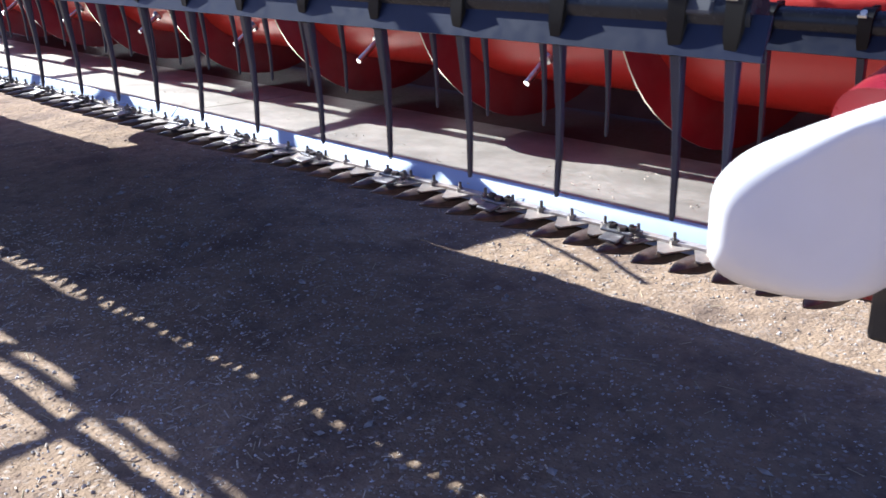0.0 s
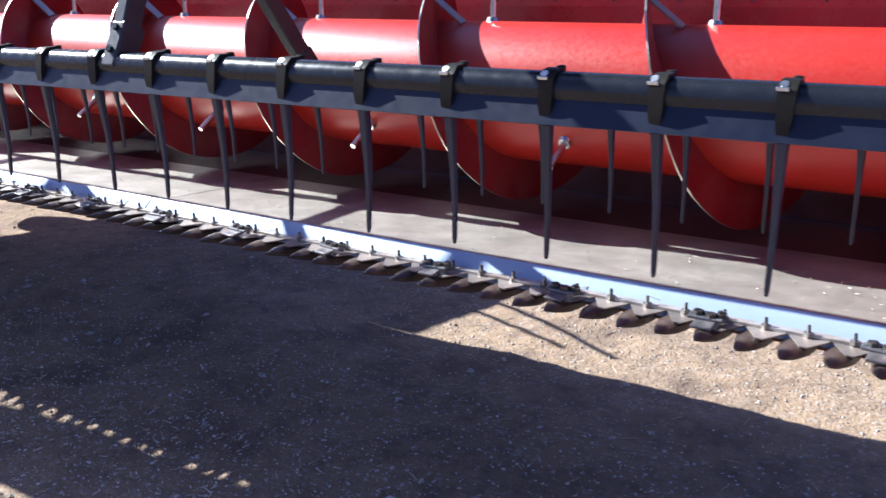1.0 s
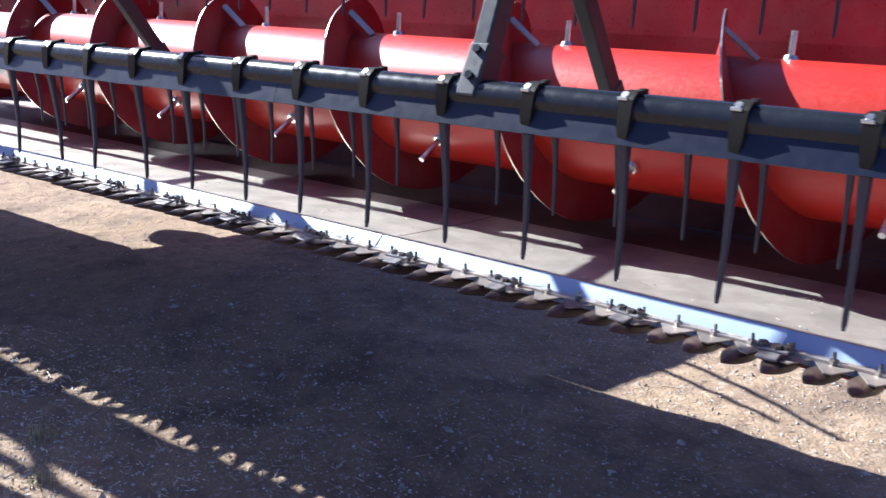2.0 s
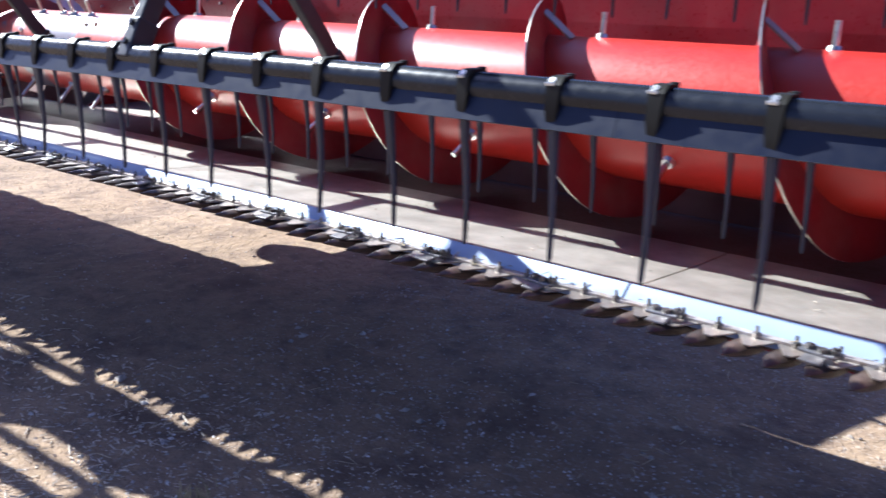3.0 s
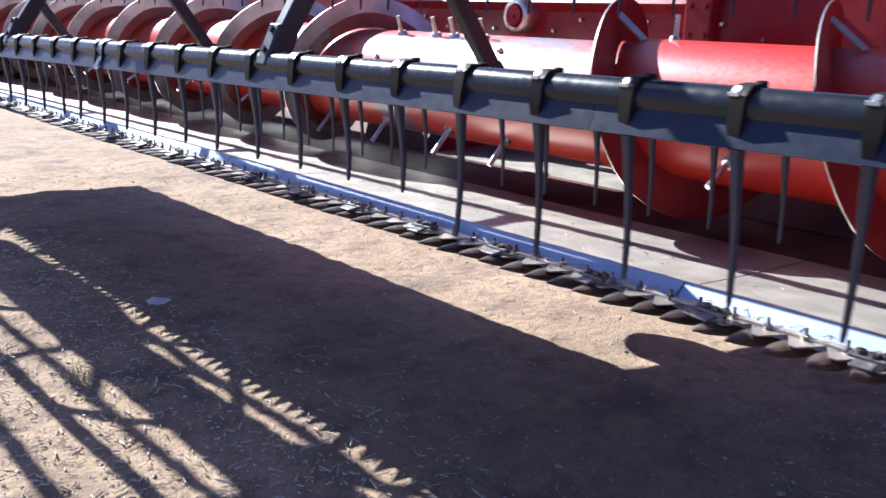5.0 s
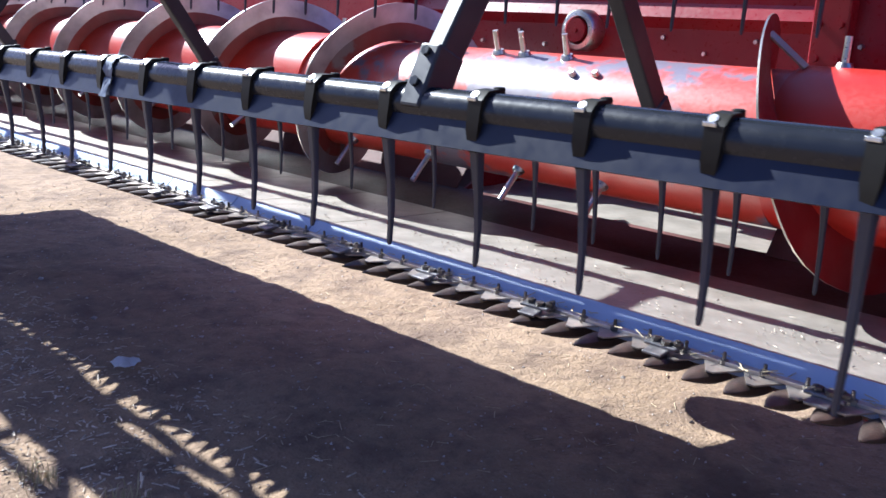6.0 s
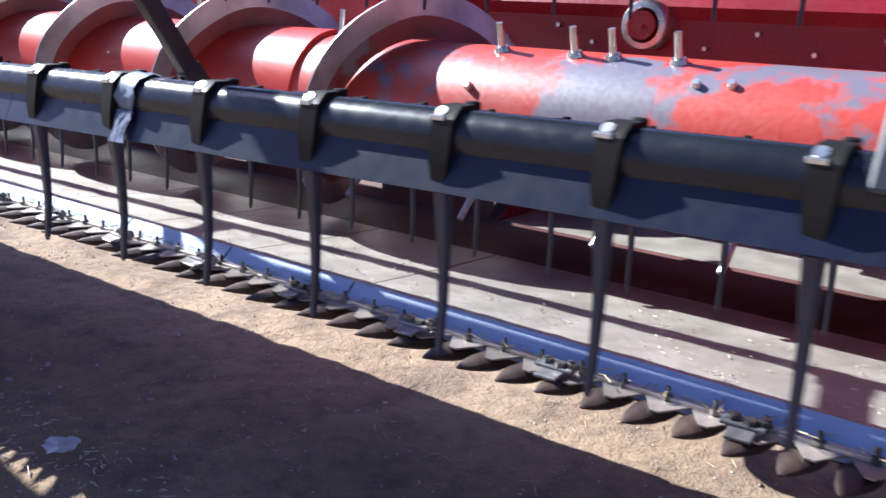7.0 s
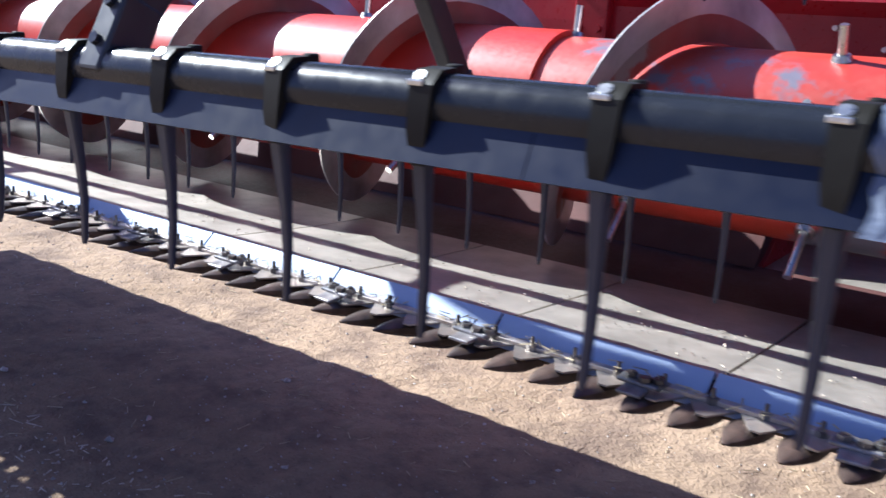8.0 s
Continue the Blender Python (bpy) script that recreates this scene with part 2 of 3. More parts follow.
def scatter(name, count, make, material, label, category):
    verts, faces = [], []
    for _ in range(count):
        v, f = make()
        base = len(verts)
        verts += v
        faces += [[base + k for k in q] for q in f]
    me = bpy.data.meshes.new(name)
    me.from_pydata(verts, [], faces)
    me.materials.append(material)
    return tagged(new(name, me), label, category, kind="stuff")


OCTA_F = ((0, 2, 4), (2, 1, 4), (1, 3, 4), (3, 0, 4), (2, 0, 5), (1, 2, 5), (3, 1, 5), (0, 3, 5))


def stone_at(x, y, s, rng):
    z = ground_z(x, y)
    a = rng.uniform(0, 6.28)
    c, d = math.cos(a), math.sin(a)
    ax = [s * rng.uniform(0.7, 1.5), s * rng.uniform(0.6, 1.1), s * rng.uniform(0.4, 0.9)]
    pts = [(ax[0], 0, 0), (-ax[0], 0, 0), (0, ax[1], 0), (0, -ax[1], 0), (0, 0, ax[2]), (0, 0, -ax[2])]
    pts = [tuple(q + rng.uniform(-0.2, 0.2) * s for q in p) for p in pts]
    return [(x + p[0] * c - p[1] * d, y + p[0] * d + p[1] * c, z + p[2] + 0.2 * s) for p in pts], OCTA_F


def pebble():
    x = rng.uniform(-11, 1.2) if rng.random() < 0.4 else rng.uniform(-4.5, 1.2)
    y = rng.uniform(0.4, 4.0)
    return stone_at(x, y, 0.0022 + 0.006 * rng.random() ** 3 + (0.014 * rng.random() if rng.random() < 0.012 else 0), rng)


stone_rng = random.Random(21)


def pale_stone():
    """Limestone chips, thickest towards the near end."""
    x = 1.2 - 5.2 * stone_rng.random() ** 1.4
    y = stone_rng.uniform(0.25, 2.3)
    return stone_at(x, y, 0.0022 + 0.0042 * stone_rng.random() ** 2, stone_rng)


scatter("gravel", 24000, pebble, PEBBLE, "loose pale pebbles lying on the dirt", "gravel")
scatter("limestone_chips", 7000, pale_stone, PALE_STONE, "small pale grey limestone chips lying on the dirt", "gravel")


def straw_at(x, y, z, tilt=0.3, length=0.05, w=0.0016):
    a, t = rng.uniform(0, 6.28), rng.uniform(-tilt, tilt)
    ln = length * rng.uniform(0.3, 1.0)
    d = Vector((math.cos(a) * math.cos(t), math.sin(a) * math.cos(t), math.sin(t)))
    s = d.cross(Vector((0, 0, 1))).normalized() * w
    u = Vector((0, 0, w))
    c = Vector((x, y, z + abs(math.sin(t)) * ln / 2 + w))
    p = [c - d * ln / 2 - s, c - d * ln / 2 + s, c - d * ln / 2 + u, c + d * ln / 2 - s, c + d * ln / 2 + s, c + d * ln / 2 + u]
    return [tuple(q) for q in p], ((0, 1, 2), (3, 5, 4), (0, 3, 4, 1), (1, 4, 5, 2), (2, 5, 3, 0))


def ground_straw():
    x, y = rng.uniform(-11, 1), rng.uniform(0.4, 4.0)
    return straw_at(x, y, ground_z(x, y), 0.15, 0.06)


scatter("loose_straw", 1500, ground_straw, STRAW, "short bits of dry straw scattered over the dirt", "straw")

def litter():
    x = rng.uniform(-9.0, -3.8)
    y = rng.uniform(0.3, 1.35) if rng.random() < 0.8 else rng.uniform(1.3, 1.7)
    return straw_at(x, y, ground_z(x, y) + 0.002, 0.3, rng.choice((0.012, 0.018, 0.03, 0.05)), rng.uniform(0.001, 0.0035))


scatter("chopped_litter", 4200, litter, CHAFF, "pale chopped stalks and leaf litter on the dirt", "litter")


def near_chips():
    x, y = rng.uniform(-4.2, 0.9), rng.uniform(0.3, 1.7)
    return straw_at(x, y, ground_z(x, y) + 0.001, 0.3, rng.choice((0.012, 0.02, 0.035)), rng.uniform(0.001, 0.003))


scatter("chaff_on_dirt", 3000, near_chips, CHAFF, "pale chips of chaff lying on the gravel", "chaff")


def brown_litter():
    x, y = rng.gauss(-6.3, 1.0), rng.uniform(0.3, 1.35)
    return straw_at(x, y, ground_z(x, y) + 0.002, 0.35, rng.choice((0.02, 0.03, 0.06)), rng.uniform(0.001, 0.0035))


scatter("leaf_litter", 600, brown_litter, LITTER, "brown rotted stalks and leaves on the dirt", "litter")
for gx0, gy0, n in ((-6.48, 0.98, 60), (-6.2, 1.12, 40), (-3.55, 1.18, 70), (-3.3, 1.02, 50)):
    verts, faces = [], []
    for _ in range(n):
        a, lean, h = rng.uniform(0, 6.28), rng.uniform(0.1, 0.9), rng.uniform(0.02, 0.06)
        bx, by = gx0 + rng.gauss(0, 0.03), gy0 + rng.gauss(0, 0.03)
        bz = ground_z(bx, by) - 0.004
        d = Vector((math.cos(a), math.sin(a), 0))
        q = Vector((-d.y, d.x, 0)) * 0.0018
        p0, p1, p2 = Vector((bx, by, bz)), Vector((bx, by, bz)) + d * lean * h * 0.4 + Vector((0, 0, h * 0.7)), Vector((bx, by, bz)) + d * lean * h + Vector((0, 0, h * (1.0 - 0.4 * lean)))
        k = len(verts)
        verts += [tuple(v) for v in (p0 - q, p0 + q, p1 - q * 0.8, p1 + q * 0.8, p2)]
        faces += [(k, k + 1, k + 3, k + 2), (k + 2, k + 3, k + 4)]
    me = bpy.data.meshes.new("dry_grass_tuft")
    me.from_pydata(verts, [], faces)
    me.materials.append(GRASS)
    tagged(new("dry_grass_tuft", me), "tuft of half-dry grass growing in the dirt", "grass tuft", kind="stuff")

# ---- header body ----
header = thing("combine_header", "red combine grain header raised off the ground", "harvester header", at=(MID, 2.3, 0.8))


def under(ob_parent, name, bm, material, label="", smooth=False):
    return part(name, bm, material, ob_parent, label, smooth, Matrix.Translation(-Vector(ob_parent.location)))


DECK = [(1.564, 0.811), (1.60, 0.8085), (1.875, 0.793), (2.06, 0.7885)]
TROUGH = [(2.050, 0.7838), (2.12, 0.784), (2.24, 0.791), (2.335, 0.806)]
HEEL = [(2.300, 0.809), (2.352, 0.880), (2.402, 0.952), (2.436, 1.03), (2.450, 1.09)]
OPEN_R, OPEN_L = -4.98, -6.10     # mouth of the feeder house behind the auger
JOINTS = [RIGHT, -2.46, -4.29, -5.91, -6.29, -6.67, -7.05, -8.3, -9.7, LEFT]
for n, (x, x2) in enumerate(zip(JOINTS, JOINTS[1:])):
    under(header, "deck_plate", sheet_along_x(DECK, x2 + 0.003, x - 0.003, 0.004), STEEL, "worn bare steel deck plate with dust" if n == 0 else "", True)
# trough and heel coloured dark in place of the shade under the auger
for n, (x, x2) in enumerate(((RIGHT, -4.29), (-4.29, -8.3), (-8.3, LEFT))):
    under(header, "trough_pan", sheet_along_x(TROUGH, x2 + 0.0005, x - 0.0005, 0.004), PAN, "pan under the auger, coloured dark brown for its shade" if n == 0 else "", True)
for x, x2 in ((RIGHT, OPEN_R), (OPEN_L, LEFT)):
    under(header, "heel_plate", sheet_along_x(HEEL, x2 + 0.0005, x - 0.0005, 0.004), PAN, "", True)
    # backing sheet added below to stop sunlight through the joints
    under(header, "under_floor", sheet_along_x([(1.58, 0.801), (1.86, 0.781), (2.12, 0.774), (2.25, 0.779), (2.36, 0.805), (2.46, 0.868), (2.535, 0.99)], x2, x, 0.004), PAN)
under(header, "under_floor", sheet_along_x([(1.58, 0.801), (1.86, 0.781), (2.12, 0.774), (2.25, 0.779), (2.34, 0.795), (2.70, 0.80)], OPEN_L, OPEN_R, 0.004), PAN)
under(header, "mouth_floor", sheet_along_x([(2.318, 0.7995), (2.40, 0.802), (2.70, 0.806)], OPEN_L + 0.006, OPEN_R - 0.006, 0.004), STEEL, "", True)
BACK = [(2.556, 1.17), (2.558, 1.372), (2.543, 1.405), (2.570, 1.447), (2.576, 1.56), (2.556, 1.60), (2.60, 1.78)]
PLAIN = [(2.452, 1.094), (2.50, 1.16), (2.555, 1.20), (2.56, 1.33), (2.58, 1.55), (2.60, 1.78)]
under(header, "back_sheet", sheet_along_x(PLAIN, -4.99, RIGHT, 0.005), RED, "glossy red painted back sheet", False)
under(header, "back_sheet", sheet_along_x(BACK, -6.695, -4.99, 0.005), RED, "", False)
under(header, "back_sheet", sheet_along_x(PLAIN, LEFT, -6.695, 0.005), RED, "", False)
for x, x2 in ((RIGHT, OPEN_R), (OPEN_L, LEFT)):
    bm = bmesh.new()
    add_box(bm, (x2, 2.565, 0.86), (x, 2.66, 0.98), 0.008)
    under(header, "rear_beam", bm, RED)
    if x == RIGHT:
        under(header, "back_sheet", sheet_along_x([(2.452, 1.094), (2.50, 1.14), (2.555, 1.169)], -4.99, OPEN_R, 0.005), RED)
    else:
        under(header, "back_sheet", sheet_along_x([(2.452, 1.094), (2.50, 1.14), (2.555, 1.169)], -6.695, OPEN_L, 0.005), RED)
# unseen beam added to set the edge of the header's ground shadow
bm = bmesh.new()
add_box(bm, (-4.95, 2.585, 1.70), (RIGHT, 2.62, 1.84), 0.012)
under(header, "top_beam", bm, RED)
for sx in (-4.99, -6.695):
    bm = bmesh.new()
    add_box(bm, (sx - 0.05, 2.525, 1.02), (sx + 0.05, 2.60, 1.70), 0.006)
    for k in range(6):
        add_cyl(bm, (sx + (0.028 if k % 2 else -0.028), 2.53, 1.22 + 0.09 * (k // 2)), (sx + (0.028 if k % 2 else -0.028), 2.515, 1.22 + 0.09 * (k // 2)), 0.010, seg=6)
    under(header, "upright", bm, RED)
# end sheets
for ex in (RIGHT, LEFT):
    bm = bmesh.new()
    out = [(1.34, 0.80), (1.36, 0.98), (1.75, 1.20), (2.2, 1.38), (2.66, 1.46), (2.66, 0.84), (2.3, 0.76), (1.5, 0.75)]
    vs = [[bm.verts.new((ex + dx, y, z)) for y, z in out] for dx in (0, 0.012)]
    for k in range(len(out)):
        k2 = (k + 1) % len(out)
        bm.faces.new((vs[0][k], vs[0][k2], vs[1][k2], vs[1][k]))
    bm.faces.new(vs[0][::-1])
    bm.faces.new(vs[1])
    under(header, "end_sheet", bm, RED)
# sloped front plates behind the knife
PLATE_SEC = [(1.510, 0.778), (1.514, 0.789), (1.552, 0.824), (1.563, 0.818)]
for n, (x, x2) in enumerate(zip(JOINTS, JOINTS[1:])):
    under(header, "front_plate", sheet_along_x(PLATE_SEC, x2 + 0.003, x - 0.003 - (0.02 if n == 0 else 0), 0.005), PLATE, "bright galvanised strip behind the knife" if n == 0 else "", True)
bm = bmesh.new()
add_box(bm, (LEFT, 1.57, 0.745), (RIGHT, 1.63, 0.782), 0.006)
under(header, "cutter_beam", bm, RED)

# plates added beside the mouth to block stray sunlight onto the ground
for cx in (OPEN_R, OPEN_L):
    bm = bmesh.new()
    out = [(2.30, 0.782), (2.72, 0.782), (2.72, 1.25), (2.565, 1.25), (2.535, 1.0), (2.47, 0.89), (2.38, 0.825)]
    vs = [[bm.verts.new((cx + dx, y, z)) for y, z in out] for dx in (-0.005, 0.005)]
    for k in range(len(out)):
        k2 = (k + 1) % len(out)
        bm.faces.new((vs[0][k], vs[0][k2], vs[1][k2], vs[1][k]))
    bm.faces.new(vs[0][::-1])
    bm.faces.new(vs[1])
    under(header, "mouth_cheek", bm, RED)

# ---- feeder house behind the middle ----
feeder = thing("feeder_house", "red feeder house of the combine behind the header", "feeder house", at=(MID, 3.6, 1.2))
# housing's right side moved out to fit its shadow on the ground
bm = bmesh.new()
fv = [bm.verts.new(p) for p in ((-6.3, 2.64, 0.78), (-4.43, 2.64, 0.78), (-4.43, 5.2, 1.25), (-6.3, 5.2, 1.25), (-6.3, 2.64, 1.62), (-4.43, 2.64, 1.62), (-4.43, 5.2, 2.1), (-6.3, 5.2, 2.1))]
for f in ((0, 1, 2, 3), (7, 6, 5, 4), (1, 5, 6, 2), (2, 6, 7, 3), (3, 7, 4, 0)):
    bm.faces.new([fv[k] for k in f])
bmesh.ops.recalc_face_normals(bm, faces=bm.faces)
bmesh.ops.solidify(bm, geom=bm.faces[:], thickness=0.012)
under(feeder, "housing", bm, RED)

# unseen cylinder added to round the edge of the feeder's shadow
bm = bmesh.new()
add_cyl(bm, (-6.42, 3.0, 0.87), (-4.9, 3.0, 0.87), 0.17, seg=32)
under(feeder, "front_drum", bm, RED, "", True)



def hose(points, label):
    cu = bpy.data.curves.new("hydraulic_hose", "CURVE")
    cu.dimensions, cu.bevel_depth, cu.bevel_resolution, cu.resolution_u = "3D", 0.013, 3, 10
    sp = cu.splines.new("BEZIER")
    sp.bezier_points.add(len(points) - 1)
    for q, co in zip(sp.bezier_points, points):
        q.co, q.handle_left_type, q.handle_right_type = co, "AUTO", "AUTO"
    cu.materials.append(RUBBER)
    ob = new("hydraulic_hose", cu)
    return tagged(ob, label, "hose", "hydraulic hoses")


hose(((-5.02, 2.95, 1.50), (-4.6, 3.08, 1.34), (-4.2, 3.03, 1.40), (-3.95, 2.79, 1.72)), "black rubber hydraulic hose looping behind the header")
hose(((-5.02, 3.05, 1.56), (-4.5, 3.22, 1.36), (-4.0, 3.10, 1.44), (-3.75, 2.79, 1.74)), "black rubber hydraulic hose looping behind the header")

# ---- auger ----
auger = thing("feed_auger", "red feed auger with worn paint lying in the header", "auger", at=(MID, AUGER_Y, AUGER_Z))
MID_R, MID_Z = 0.182, AUGER_Z - 0.008      # the middle drum is made slimmer and lower to fit the camera's view
for a, b, m_, lab in ((LEFT + 0.06, -6.52, RED_TUBE, ""), (-6.52, -4.86, RED_WORN, "red tube with bare grey patches"), (-4.86, RIGHT - 0.06, RED_TUBE, "red painted auger tube")):
    bm = bmesh.new()
    drum = m_ is RED_WORN
    z, r = (MID_Z, MID_R) if drum else (AUGER_Z, TUBE_R)
    add_cyl(bm, (a, AUGER_Y, z), (b, AUGER_Y, z), r, seg=64)
    under(auger, "tube", bm, m_, lab, True)


def flight(x_start, x_end, front_x, hand, band):
    """One helical flight; front_x is where its rim crosses the front, hand -1 feeds towards lower x."""
    turns = abs(x_end - x_start) / FLIGHT_PITCH
    steps = int(turns * 48)
    verts, faces = [], []
    for k in range(steps + 1):
        x = x_start + (x_end - x_start) * k / steps
        phi = (x - front_x) / FLIGHT_PITCH * 2 * math.pi * hand
        c, s = -math.cos(phi), math.sin(phi)
        rad = FLIGHT_R + 0.002 * math.sin(k * 0.9) + 0.0015 * math.sin(k * 0.37)
        for dx in (-0.0025, 0.0025):
            for r in (TUBE_R - 0.006, rad - band, rad):
                verts.append((x + dx, AUGER_Y + c * r, AUGER_Z + s * r))
    for k in range(steps):
        a, b = k * 6, k * 6 + 6
        faces += [(a, a + 1, b + 1, b), (a + 1, a + 2, b + 2, b + 1), (a + 3, b + 3, b + 4, a + 4), (a + 4, b + 4, b + 5, a + 5), (a + 2, a + 5, b + 5, b + 2)]
    faces += [(0, 3, 4, 1), (1, 4, 5, 2)]
    e = steps * 6
    faces += [(e, e + 1, e + 4, e + 3), (e + 1, e + 2, e + 5, e + 4)]
    me = bpy.data.meshes.new("flighting")
    me.from_pydata(verts, [], faces)
    me.materials.append(FLIGHT_RED if band < 0.02 else FLIGHT_WORN)
    me.materials.append(EDGE_STEEL if band < 0.02 else BAND_STEEL)
    for p in me.polygons:
        if p.index < steps * 5 and (p.index % 5 == 4 or band > 0.02 and p.index % 5 in (1, 3)):
            p.material_index = 1
    me.shade_smooth()
    me.set_sharp_from_angle(angle=radians(40))
    return me


FRONT_X = -1.054
ob = part("flighting", flight(RIGHT - 0.1, -5.20, FRONT_X, -1, 0.012), None, auger, "red helical flighting with a polished edge", m=Matrix.Translation(-Vector(auger.location)))
ob = part("flighting", flight(LEFT + 0.1, -6.10, -6.353, 1, 0.062), None, auger, "red helical flighting with a polished edge", m=Matrix.Translation(-Vector(auger.location)))


def finger(x, phi, out):
    bm = bmesh.new()
    d = Vector((0, -math.cos(phi), math.sin(phi)))
    drum = -6.52 < x < -4.86
    r = MID_R if drum else TUBE_R
    c = Vector((x, AUGER_Y, MID_Z if drum else AUGER_Z))
    add_cyl(bm, c + d * (r - 0.01), c + d * (r + out), 0.0085, seg=10)
    add_cyl(bm, c + d * (r - 0.002), c + d * (r + 0.010), 0.020, 0.016, seg=10)
    under(auger, "finger", bm, BOLT, "", True)


for fx in (-5.93, -5.735, -5.64, -5.49):      # short on the upper side of the drum
    finger(fx, radians(72), 0.066)
for fx in (-6.29, -5.93, -5.58, -5.30):        # run out on the lower front side
    finger(fx, radians(-48), 0.105)
for k in range(7):
    finger(-1.04 - k * FLIGHT_PITCH, radians(94), 0.068)
    finger(2 * MID + 1.04 + k * FLIGHT_PITCH, radians(94), 0.068)
    if k < 6:
        finger(-1.35 - k * FLIGHT_PITCH, radians(-32), 0.10)
        finger(2 * MID + 1.35 + k * FLIGHT_PITCH, radians(-32), 0.10)
# flat braces between the flighting and the tube
for k in range(7):
    fx, ph = FRONT_X - (k + 0.21) * FLIGHT_PITCH, radians(76)
    d = Vector((0, -math.cos(ph), math.sin(ph)))
    c = Vector((fx, AUGER_Y, AUGER_Z))
    bm = bmesh.new()
    add_bar(bm, c + d * 0.262, c + d * (TUBE_R + 0.002) + Vector((0.085, 0, 0)), 0.026, 0.005, (0, d.z, -d.y))
    under(auger, "brace", bm, STEEL)
for fx, ph in ((-5.42, 48), (-5.35, 50), (-5.95, 30)):
    bm = bmesh.new()
    d = Vector((0, -math.cos(radians(ph)), math.sin(radians(ph))))
    c = Vector((fx, AUGER_Y, MID_Z))
    add_cyl(bm, c + d * (MID_R - 0.003), c + d * (MID_R + 0.012), 0.012, 0.008, seg=8)
    under(auger, "bolt", bm, BOLT, "", True)

# bolt heads along the back sheet over the feeder mouth
for k in range(13):
    x = -6.52 + 0.145 * k + rng.uniform(-0.02, 0.02)
    z = 1.345 if k % 2 else 1.303
    bm = bmesh.new()
    add_cyl(bm, (x, 2.568, z), (x, 2.546, z), 0.0085, 0.0065, seg=8)
    under(header, "bolt", bm, BOLT, "", True)

# round cover on the back sheet
cover = thing("round_cover", "round red cover with a bright worn rim on the back sheet", "cover", at=(-5.786, 2.55, 1.354))
bm = bmesh.new()
add_cyl(bm, (-5.786, 2.565, 1.354), (-5.786, 2.485, 1.354), 0.037, seg=32)
add_cyl(bm, (-5.786, 2.486, 1.354), (-5.786, 2.480, 1.354), 0.008, seg=8)
under(cover, "disc", bm, RED, "", True)
bm = bmesh.new()
sec = ((0.039, 2.52), (0.039, 2.500), (0.046, 2.492), (0.060, 2.494), (0.066, 2.504), (0.066, 2.56))
rings = [[bm.verts.new((-5.786 + r * math.cos(k * math.tau / 40), y, 1.354 + r * math.sin(k * math.tau / 40))) for r, y in sec] for k in range(40)]
for k in range(40):
    a, b = rings[k], rings[(k + 1) % 40]
    for q in range(5):
        bm.faces.new((a[q], a[q + 1], b[q + 1], b[q]))
under(cover, "rim", bm, BOLT, "bright worn metal rim", True)

# ---- cutter bar ----
cutter = thing("cutter_bar", "knife bar with dark steel guards along the header front", "cutter bar", at=(MID, KNIFE_Y, KNIFE_Z))


def guard_mesh():
    """A forged guard finger: pointed nose, slot for the knife, lug at the rear; its length runs along -y from 0."""
    bm = bmesh.new()
    rings = []
    for y, w, lo, hi in ((0.03, 0.029, -0.032, -0.006), (0.0, 0.028, -0.032, -0.004), (-0.03, 0.0265, -0.030, 0.001), (-0.055, 0.0240, -0.024, 0.004), (-0.080, 0.0190, -0.017, 0.005), (-0.103, 0.0125, -0.010, 0.004), (-0.119, 0.0064, -0.004, 0.003), (-0.128, 0.0030, -0.001, 0.002)):
        ring = []
        for k in range(8):
            a = (k + 0.5) * math.tau / 8
            c, s = math.cos(a), math.sin(a)
            ring.append(bm.verts.new((w * max(-1, min(1, 1.25 * c)), y, (lo + hi) / 2 + (hi - lo) / 2 * max(-1, min(1, 1.2 * s)))))
        rings.append(ring)
    for a, b in zip(rings, rings[1:]):
        for k in range(8):
            bm.faces.new((a[k], a[(k + 1) % 8], b[(k + 1) % 8], b[k]))
    bm.faces.new(rings[0])
    bm.faces.new(rings[-1][::-1])
    me = link_mesh("guard", bm, GUARD, True)
    bm = bmesh.new()
    bm.from_mesh(me)
    count = len(bm.faces)
    add_cyl(bm, (0.018, -0.018, -0.004), (0.018, -0.018, 0.030), 0.0048, 0.0032, seg=6)
    add_cyl(bm, (0.018, -0.018, 0.006), (0.018, -0.018, 0.016), 0.0090, seg=6)
    bm.to_mesh(me)
    bm.free()
    me.materials.append(CLIP_BOLT)
    for q in me.polygons:
        if q.index >= count:
            q.material_index = 1
    return me


def section_mesh():
    """A triangular knife section with its two rivets."""
    bm = bmesh.new()
    tri = ((-0.037, 0.02), (0.037, 0.02), (0.037, 0.0), (0.007, -0.050), (-0.007, -0.050), (-0.037, 0.0))
    top = [bm.verts.new((x, y, 0.0015)) for x, y in tri]
    bot = [bm.verts.new((x, y, -0.0015)) for x, y in tri]
    bm.faces.new(top)
    bm.faces.new(bot[::-1])
    for k in range(6):
        bm.faces.new((top[k], bot[k], bot[(k + 1) % 6], top[(k + 1) % 6]))
    for rx in (-0.02, 0.02):
        add_cyl(bm, (rx, 0.008, 0), (rx, 0.008, 0.006), 0.006, 0.004, seg=6)
    return link_mesh("knife_section", bm, KNIFE)


